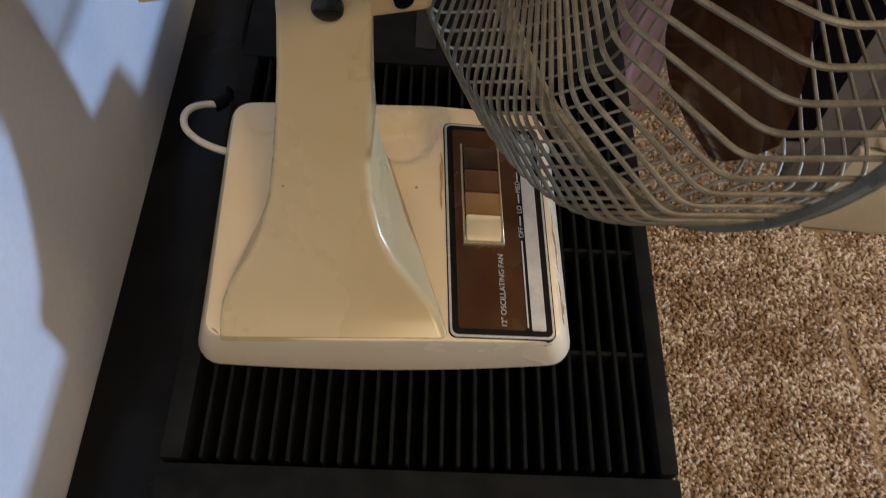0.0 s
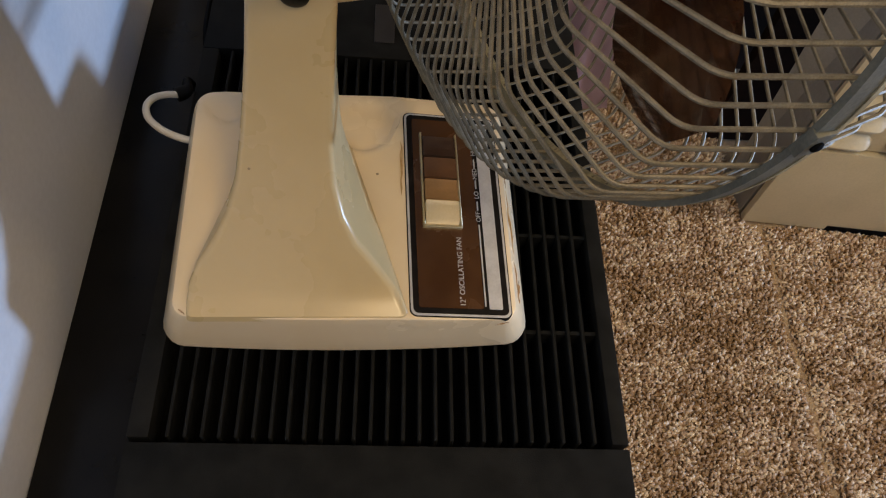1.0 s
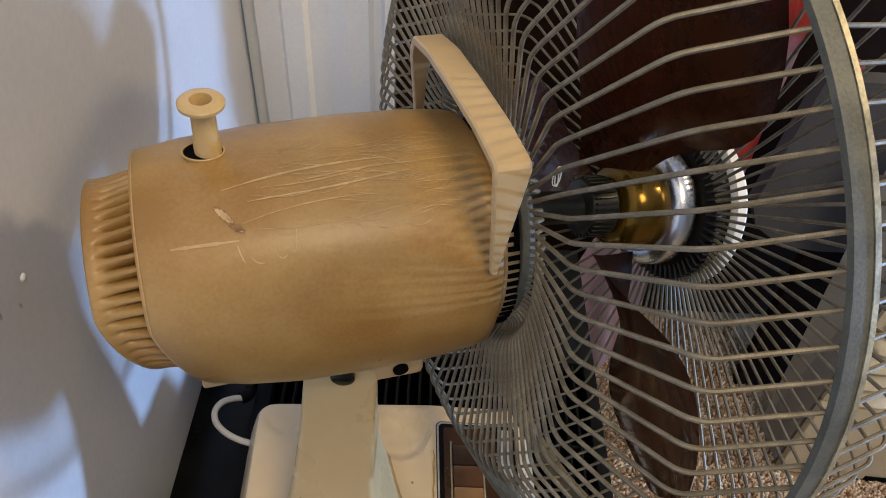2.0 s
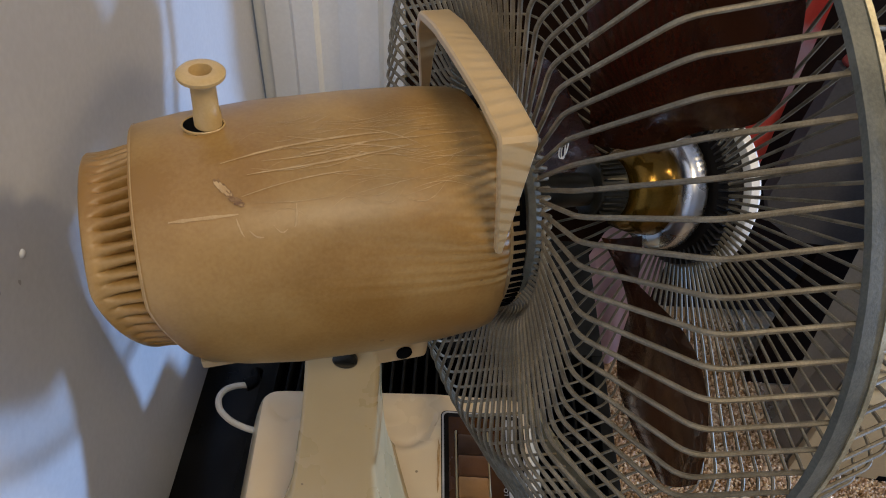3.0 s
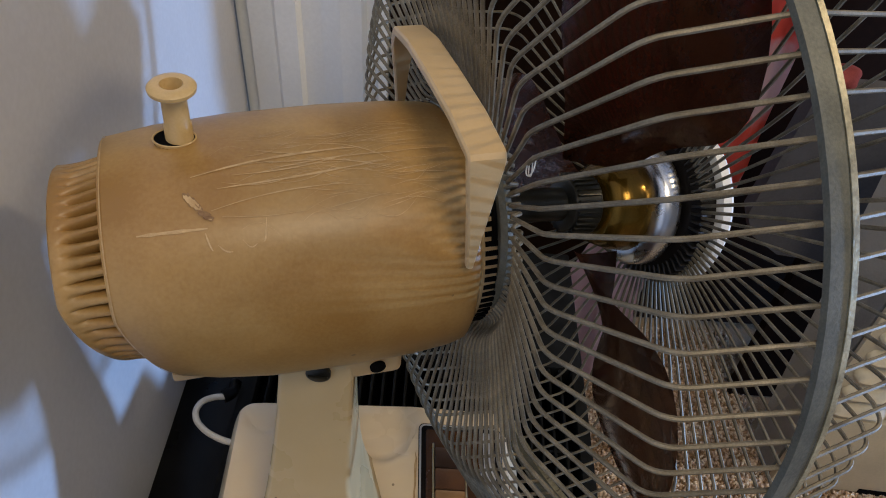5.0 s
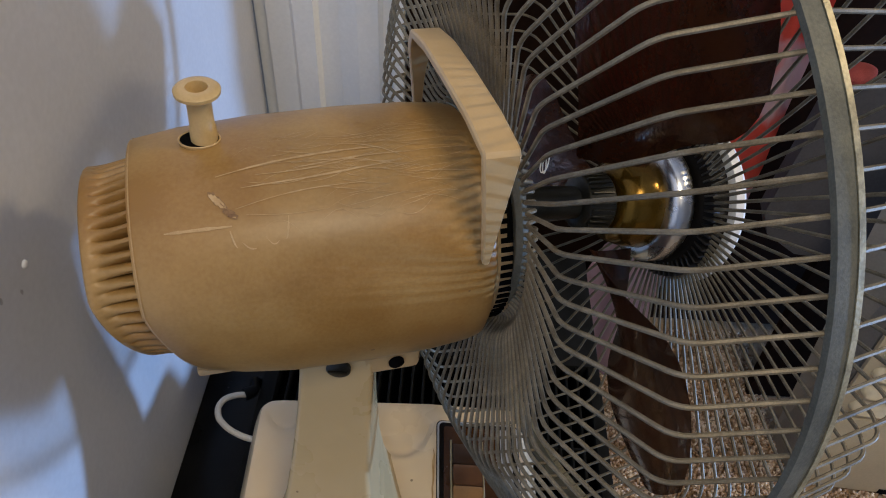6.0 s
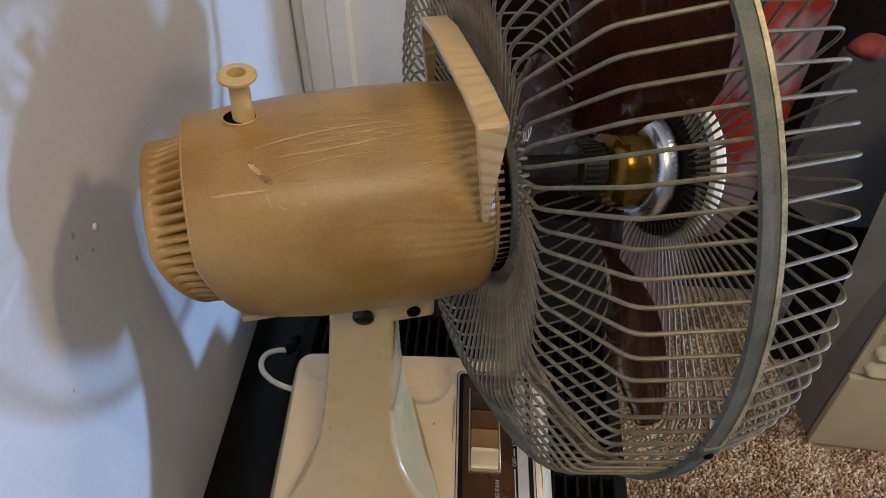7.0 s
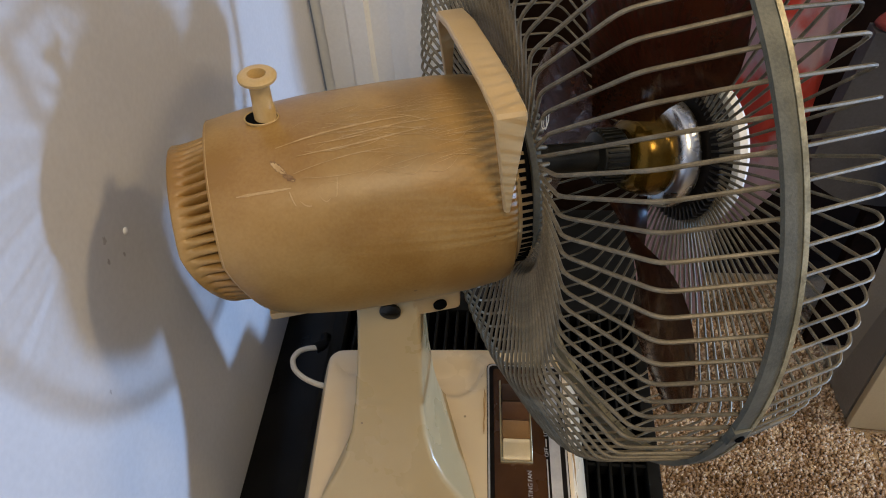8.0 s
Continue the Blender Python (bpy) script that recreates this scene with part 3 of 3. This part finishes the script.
for x, r, amp in ((H0 + 0.004, 0.0450, 0.0078), (H0 - 0.0005, 0.0450, 0.0076), (H0 - 0.0040, 0.0442, 0.0066), (H0 - 0.0075, 0.0434, 0.0048), (H0 - 0.0110, 0.0428, 0.0027),
                  (H0 - 0.0138, 0.0425, 0.0009), (H0 - 0.0156, 0.0424, 0.0), (H0 - 0.0182, 0.0424, 0.0), (H0 - 0.0190, 0.0418, 0.0), (H0 - 0.0194, 0.0405, 0.0)):
    n = NP * SUB
    ring = []
    for j in range(n):
        u = (j % SUB) / SUB
        rr = r - amp * PLEAT[j // SUB] * (1 - math.sin(math.pi * u)) ** 1.5
        an = 2 * math.pi * (j + (H0 - x) * 150) / n
        z = HZ + rr * math.sin(an)
        ring.append((x + rake(x, z), rr * math.cos(an), z))
    rings.append(ring)
part("rear_cap", loft(rings), M_TAN, housing, "ribbed tan rear vent cap", HEAD, True, 38)


def on_housing(s, deg, lift=0.0):
    r = float(np.interp(s, [p[0] for p in HPROF[2:]], [p[1] for p in HPROF[2:]]))
    c, q = math.cos(radians(90 + deg)), math.sin(radians(90 + deg))
    k = (abs(c) ** 2.3 + abs(q) ** 2.3) ** (-1 / 2.3)
    return Vector((s, (r + lift) * k * c, HZ + (r + lift) * k * q))


def scratch(s0, d0, s1, d1, width, bend=0.0, mat=M_SCRATCH):
    left, right = [], []
    n = 14
    for i in range(n + 1):
        t = i / n
        p = on_housing(s0 + (s1 - s0) * t, d0 + (d1 - d0) * t + bend * math.sin(math.pi * t), 0.00028)
        w = width * (0.15 + math.sin(math.pi * min(0.97, max(0.03, t))) ** 0.6) * (0.7 + 0.6 * random.random())
        side = Vector((0, p.z - HZ, -p.y)).normalized() if abs(s1 - s0) > 0.004 else Vector((1, 0, 0))
        left.append(p + side * w / 2), right.append(p - side * w / 2)
    bm = bmesh.new()
    a, b = [bm.verts.new(p) for p in left], [bm.verts.new(p) for p in right]
    for i in range(n):
        bm.faces.new((a[i], a[i + 1], b[i + 1], b[i]))
    part("scratch", bm, mat, housing, "", HEAD)


for args in ((-0.175, 16.3, -0.109, 10.0, 0.0009, -2), (-0.166, 23.3, -0.100, 18.0, 0.0007, 1), (-0.160, 18.0, -0.112, 13.0, 0.0005, 2), (-0.196, 38.1, -0.171, 38.5, 0.0013, 0),
             (-0.169, 32.0, -0.118, 27.0, 0.0004, -2), (-0.152, 45.6, -0.1495, 37.0, 0.0007, 3), (-0.168, 45.0, -0.163, 48.0, 0.0007, 1), (-0.159, 44.0, -0.154, 46.0, 0.0005, 2),
             (-0.150, 6.0, -0.115, 9.0, 0.0004, 3), (-0.140, 14.0, -0.098, 22.0, 0.0004, -2), (-0.125, 6.0, -0.095, 20.0, 0.0004, -3), (-0.132, 9.0, -0.120, 24.0, 0.0004, 4), (-0.172, 40.0, -0.170, 47.0, 0.0006, 1), (-0.145, 17.0, -0.095, 14.0, 0.0006, -1)):
    scratch(*args)
for _ in range(80):
    s0, d0 = random.uniform(-0.168, -0.092), random.uniform(-6, 42)
    scratch(s0, d0, s0 + random.uniform(0.012, 0.035), d0 + random.uniform(-7, 6), random.uniform(0.00010, 0.00027), random.uniform(-4, 4))
scratch(-0.1785, 24.0, -0.1718, 31.5, 0.0046, 0, M_NICK)
scratch(-0.1783, 24.6, -0.1722, 31.0, 0.0030, 0)
scratch(-0.1730, 31.0, -0.1690, 36.0, 0.0030, 0, M_NICK)
scratch(-0.1732, 31.6, -0.1694, 35.4, 0.0017, 0)
scratch(-0.1745, 27.0, -0.1720, 30.5, 0.0009, 1, M_NICK)
part("worn_edge", loft([body_ring(H0 + 0.0008, 0.05045), body_ring(H0 + 0.0013, 0.05065)], cap0=False, cap1=False), M_SCRATCH, housing, "", HEAD)
# bottom flange and tilt lug
bm = box(H0 + 0.0135, H1 - 0.012, -0.0305, 0.0305, HZ - 0.0505, HZ - 0.045, 0.0018, 2)
part("bottom_cover", bm, M_TANLIGHT, housing, "", HEAD)
bm = box(-0.118, -0.088, -0.030, -0.020, HZ - 0.072, HZ - 0.048, 0.004, 3)
part("lug", bm, M_TANLIGHT, housing, "", HEAD)
part("lug_pin", turned([(0, 0.004), (0.0012, 0.004)], 16), M_DARKIN, housing, "", HEAD @ pose(-0.101, -0.0305, HZ - 0.063, 0, 0, -90))
# oscillation knob
KN = HEAD @ pose(-0.1775, 0.0085, 0.040, 0, 0, 0) @ Matrix.Scale(0.78, 4)
knob = [(0.0, 0.0070), (0.022, 0.0069), (0.0228, 0.0064), (0.0385, 0.0062), (0.0400, 0.0072), (0.0408, 0.0100), (0.0422, 0.0116), (0.0440, 0.0118), (0.0452, 0.0106), (0.0458, 0.0082), (0.0456, 0.0056), (0.0440, 0.0052), (0.0340, 0.0048)]
part("knob", turned(knob, 40), M_KNOB, housing, "tan oscillation pull knob", KN @ pose(0, 0, 0, 0, -90, 0))
slot_at = HEAD @ pose(-0.1795, 0.0085, HZ + 0.0539, 0, -88, 0) @ Matrix.Diagonal((1, 0.55, 0.72, 1))
# No real hole: a black disc paints the shade inside it.
part("knob_hole_shade", turned([(0, 0.0115), (0.0012, 0.0112)], 32), M_DARKIN, housing, "black disc drawing the shade inside the knob slot", slot_at)
part("slot_lip", turned([(-0.0004, 0.0113), (0.0013, 0.0119), (0.0016, 0.0114), (0.0013, 0.0108), (-0.0004, 0.0105)], 40, cap0=False, cap1=False), M_KNOB, housing, "worn lip of the knob slot", slot_at)
# slotted collar in front of the housing
part("front_ring", turned([(H1 - 0.002, 0.0488), (H1 + 0.0115, 0.0476), (H1 + 0.0125, 0.0470), (H1 + 0.0125, 0.040)], 72), M_TANLIGHT, housing, "slotted front vent collar", HEAD @ pose(0, 0, HZ))
# Slots are black bars on the collar that paint their inner shade.
slot = mesh_of("vent_slot_shade", box(-0.0030, 0.0030, -0.00115, 0.00115, -0.0005, 0.0005), M_DARKIN, False)
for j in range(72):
    part("vent_slot_shade", slot, M_DARKIN, housing, "", HEAD @ pose(0, 0, HZ) @ pose(H1 + 0.0058, 0, 0, 360 * j / 72, 0, 0) @ pose(0, 0, 0.0482))
# carrying handle: a broad strap with a sharp shoulder on one side and tapering legs
arch = [(0.0560, 0.015), (0.0570, 0.045), (0.0545, 0.062), (0.0455, 0.0725), (0.024, 0.0780), (-0.004, 0.0808), (-0.034, 0.0812), (-0.0575, 0.0795), (-0.0562, 0.052), (-0.0540, 0.022)]
arch = rounded([(0, y, z) for y, z in arch], 0.0022, 3)
rings = []
for i, p in enumerate(arch):
    q0, q1 = arch[max(0, i - 1)], arch[min(len(arch) - 1, i + 1)]
    d = (q1 - q0).normalized()
    nrm = Vector((0, -d.z, d.y))
    t = min(1, max(0, (p.z - 0.018) / 0.056))
    w = 0.0013 + 0.0060 * t ** 1.3
    cxx = -0.0758 + 0.0022 * (1 - t) + 0.0012 * ramp(-p.y, 0.0, 0.05)
    th = 0.0021
    rings.append([p + nrm * a + Vector((cxx + b, 0, 0)) for a, b in ((th, -w + 0.0006), (th, w - 0.0006), (th * 0.5, w), (-th * 0.6, w), (-th, w - 0.0008), (-th, -w + 0.0008), (-th * 0.6, -w), (th * 0.5, -w))])
part("handle", loft(rings), M_TANLIGHT, housing, "tan plastic arched carrying handle", HEAD, True, 28)

# guard
GUARD = Matrix.Translation((0.084, 0.2888, 0.2662)) @ pose(0, 0, 0, 0, 0, 20.3) @ pose(0, 0, 0, 0, 3.6, 0)
# the motor's axis dips a little against the guard
DIP = 7.4
ROTOR = GUARD @ pose(-0.05, 0, 0) @ pose(0, 0, 0, 0, DIP, 0) @ pose(0.05, 0, 0)
RR, NW = 0.174, 90
RING_S, RING_R = -0.0485, 0.0485
rear = part("rear_guard", turned([(RING_S - 0.0025, RING_R - 0.003), (RING_S - 0.0028, RING_R + 0.001), (RING_S - 0.0005, RING_R + 0.003), (RING_S + 0.0025, RING_R + 0.002), (RING_S + 0.003, RING_R - 0.003), (RING_S - 0.0025, RING_R - 0.003)], 72, cap0=False, cap1=False), M_RING, fan, "dull metal wire rear guard", GUARD)
pr = rounded([(RING_S, 0, RING_R + 0.001), (RING_S + 0.0045, 0, RING_R + 0.008), (-0.0525, 0, 0.063), (-0.066, 0, 0.120), (-0.046, 0, 0.163), (-0.002, 0, RR - 0.001)], 0.006, 4)
wire = mesh_of("guard_wire", tube(pr, 0.00095, 7), M_WIRE)
for j in range(NW):
    part("guard_wire", wire, M_WIRE, rear, "", GUARD @ pose(0, 0, 0, 360 * (j + 0.3) / NW, 0, 0))

bm = bmesh.new()
for k in range(2):
    loop = [(0.0004 * math.sin(5 * q), (0.0011 - 0.0003 * k) * math.sin(q * 2 * math.pi + k) + 0.0004 * math.sin(9 * q), 0.0036 * math.cos(q * math.pi * 2) + 0.0003 * math.sin(13 * q)) for q in [i / 24 for i in range(24)]]
    tube(loop, 0.00024, 5, bm, closed=True)
part("thread", bm, M_CORD, rear, "pale thread caught on the wires", Matrix.Translation((0.0556, 0.2007, 0.3512)) @ pose(0, 0, 0, 20, 15, 105))

front = part("front_guard", turned([(-0.0055, RR - 0.001), (-0.0055, RR + 0.0016), (0.0012, RR + 0.0022), (0.0015, RR - 0.001), (-0.0055, RR - 0.001)], 120, cap0=False, cap1=False), M_RIM, fan, "grey metal rim with wire front guard", GUARD)
part("rim_edge", turned([(0.0015, RR - 0.001), (0.0015, RR + 0.0026), (0.0038, RR + 0.0026), (0.0045, RR), (0.0042, RR - 0.002), (0.0015, RR - 0.001)], 120, cap0=False, cap1=False), M_BRASSEDGE, front, "worn brassy rim edge", GUARD)
pf = rounded([(0.002, 0, RR - 0.001), (0.043, 0, 0.168), (0.049, 0, 0.158), (0.0575, 0, 0.090), (0.0610, 0, 0.041)], 0.006, 4)
HUB_DROP = -math.sin(radians(DIP)) * 0.111
for j in range(NW):
    a = 2 * math.pi * (j + 0.3) / NW
    path = []
    for q in pf:
        share = min(1.0, max(0.0, (0.158 - q.z) / 0.117))
        path.append((q.x, -q.z * math.sin(a), q.z * math.cos(a) + HUB_DROP * share))
    part("guard_wire", mesh_of("guard_wire", tube(path, 0.00085, 6), M_WIRE), M_WIRE, front, "", GUARD)
part("hub_plate", turned([(0.0575, 0.012), (0.0575, 0.0320), (0.0600, 0.0360), (0.0655, 0.0405), (0.0680, 0.0405), (0.0690, 0.034)], 64), M_INK, front, "black front hub plate", ROTOR)
plate_rib = mesh_of("plate_rib", box(0.0585, 0.0650, -0.0006, 0.0006, 0.0335, 0.0412, 0.0002, 1), M_PLATE)
for j in range(60):
    part("plate_rib", plate_rib, M_PLATE, front, "", ROTOR @ pose(0, 0, 0, 360 * j / 60, 0, 0))
part("badge_rim", turned([(0.0685, 0.0395), (0.0695, 0.0440), (0.0735, 0.0450), (0.0770, 0.0425), (0.0770, 0.020), (0.0695, 0.020)], 64), M_TRIM, front, "white badge rim", ROTOR)

part("rim_clip", box(-0.0062, 0.0022, -0.006, 0.006, -0.0005, 0.0034, 0.0008, 2), M_RIM, front, "", GUARD @ pose(0, 0, 0, 98, 0, 0) @ pose(0, 0, RR))
part("clip_screw", turned([(0.0, 0.0022), (0.0010, 0.0022), (0.0016, 0.0012)], 16), M_DARKIN, front, "", GUARD @ pose(0, 0, 0, 98, 0, 0) @ pose(-0.002, 0, RR + 0.0032, 0, -90, 0))

# blades
part("motor_face", turned([(-0.0560, 0.0455), (-0.0500, 0.0455), (-0.0470, 0.0430), (-0.0460, 0.026), (-0.0380, 0.022), (-0.0370, 0.012)], 56), M_BODY, fan, "black motor front", ROTOR)
rotor = part("shaft", turned([(-0.040, 0.0085), (0.004, 0.0085), (0.0045, 0.0125), (0.0055, 0.0138), (0.0195, 0.0155), (0.0205, 0.0145), (0.0215, 0.010), (0.024, 0.010)], 40), M_STEEL, fan, "dark steel motor shaft", ROTOR)
rib = mesh_of("collar_rib", box(0.0065, 0.0190, -0.0005, 0.0005, 0.0138, 0.0160, 0.0002, 1), M_STEEL)
for j in range(32):
    part("collar_rib", rib, M_STEEL, rotor, "", ROTOR @ pose(0, 0, 0, 360 * j / 32, 0, 0))
part("hub", turned([(0.0215, 0.0160), (0.0240, 0.0205), (0.031, 0.0232), (0.0415, 0.0250), (0.0430, 0.0245)], 48), M_GOLD, rotor, "amber plastic blade hub", ROTOR)
part("spinner", turned([(0.0420, 0.0262), (0.0428, 0.0300), (0.0455, 0.0322), (0.0520, 0.0328), (0.0548, 0.031), (0.0555, 0.014), (0.056, 0.004)], 48), M_CHROME, rotor, "chrome hub nut", ROTOR)


def blade_mesh():
    bm = bmesh.new()
    nr, na = 14, 16
    g = []
    for i in range(nr + 1):
        r = 0.026 + 0.120 * i / nr
        t = i / nr
        half = radians(15 + 21 * math.sin(min(1, t * 1.15) * math.pi * 0.55)) * (1.0 - 0.62 * max(0, (t - 0.45) / 0.55) ** 2)
        row = []
        for k in range(na + 1):
            q = 2 * k / na - 1
            a = q * half - radians(5) * t
            x = 0.013 - 0.016 * q * (1 - 0.35 * t) + 0.006 * (q * q - 0.5)
            row.append(bm.verts.new((x, r * math.sin(a), r * math.cos(a))))
        g.append(row)
    for i in range(nr):
        for k in range(na):
            bm.faces.new((g[i][k], g[i + 1][k], g[i + 1][k + 1], g[i][k + 1]))
    bmesh.ops.solidify(bm, geom=bm.faces[:], thickness=0.0016)
    return mesh_of("blade", bm, M_BLADE)


BL = blade_mesh()
BLADES = GUARD @ pose(0.002, 0, -0.0085, 0, 1.5, 0)
for j in range(3):
    part("blade", BL, M_BLADE, rotor, "smoky translucent brown plastic blade", BLADES @ pose(0, 0, 0, 120 * j, 0, 0))

# ---- cord ----
cp = [(-0.098, 0.2885, 0.0125), (-0.116, 0.2915, 0.0122), (-0.130, 0.2975, 0.0128), (-0.1395, 0.306, 0.0135), (-0.1425, 0.3155, 0.0138), (-0.1395, 0.3245, 0.0125), (-0.132, 0.3305, 0.0095), (-0.124, 0.3335, 0.0062)]
cord = thing("cord", mesh_of("cord", tube(rounded(cp, 0.008, 5), 0.0024, 10), M_CORD), I4, "white power cord looping off the heater's edge", "cord")
bm = tube(rounded([(-0.127, 0.3335, 0.006), (-0.120, 0.338, 0.0056), (-0.124, 0.352, 0.002), (-0.1215, 0.358, -0.010), (-0.1205, 0.360, -0.045)], 0.01, 5), lambda t: 0.0052 - 0.003 * min(1, t * 1.6), 12)
thing("plug_lead", mesh_of("plug_lead", bm, M_BODY), I4, "black lead lying along the heater's edge", "cord")

bm = tube(rounded([(-0.110, 0.512, 0.0023), (-0.115, 0.47, 0.0022), (-0.1205, 0.44, -0.002), (-0.1225, 0.41, -0.014), (-0.1205, 0.395, -0.05)], 0.012, 6), 0.0021, 10)
thing("cable", mesh_of("cable", bm, M_BODY), I4, "thin black cable trailing over the heater's edge by the wall", "cable")

# ---- carpet pile ----
verts, faces = [], []
rng = np.random.RandomState(4)
sp = 0.0036
for ix in range(int(0.70 / sp)):
    for iy in range(int(0.82 / sp)):
        x = 0.13 + (ix + rng.uniform(-0.45, 0.45)) * sp
        y = -0.06 + (iy + rng.uniform(-0.45, 0.45)) * sp
        if x > 0.483 and y > 0.50:
            continue
        off_seam = abs(x - 0.512 + 0.012 * (y - 0.25) + 0.002 * math.sin(y * 40))
        seam = off_seam < 0.008
        if off_seam < 0.0034:
            continue
        h = (0.002 if seam else 0.0050) + 0.0024 * rng.rand()
        w = 0.0022 + 0.0011 * rng.rand()
        lx, ly = rng.uniform(-0.004, 0.004, 2)
        a = rng.uniform(0, 6.28)
        b0 = len(verts)
        for zz, k in ((0.0, 1.0), (h * 0.7, 1.0), (h, 0.6)):
            f = (zz / h) ** 1.6
            for q in range(3):
                an = a + q * math.pi * 2 / 3 + zz * 120
                verts.append((x + lx * f + w * k * math.cos(an), y + ly * f + w * k * math.sin(an), FLOOR - 0.004 + zz))
        for lv in (0, 3):
            for q in range(3):
                faces.append((b0 + lv + q, b0 + lv + (q + 1) % 3, b0 + lv + 3 + (q + 1) % 3, b0 + lv + 3 + q))
        faces.append((b0 + 6, b0 + 7, b0 + 8))
me = bpy.data.meshes.new("carpet_pile")
me.from_pydata(verts, [], faces)
me.materials.append(M_PILE)
for p in me.polygons:
    p.use_smooth = True
thing("carpet_pile", me, I4, "beige brown and cream flecked carpet tufts", "carpet", "stuff")
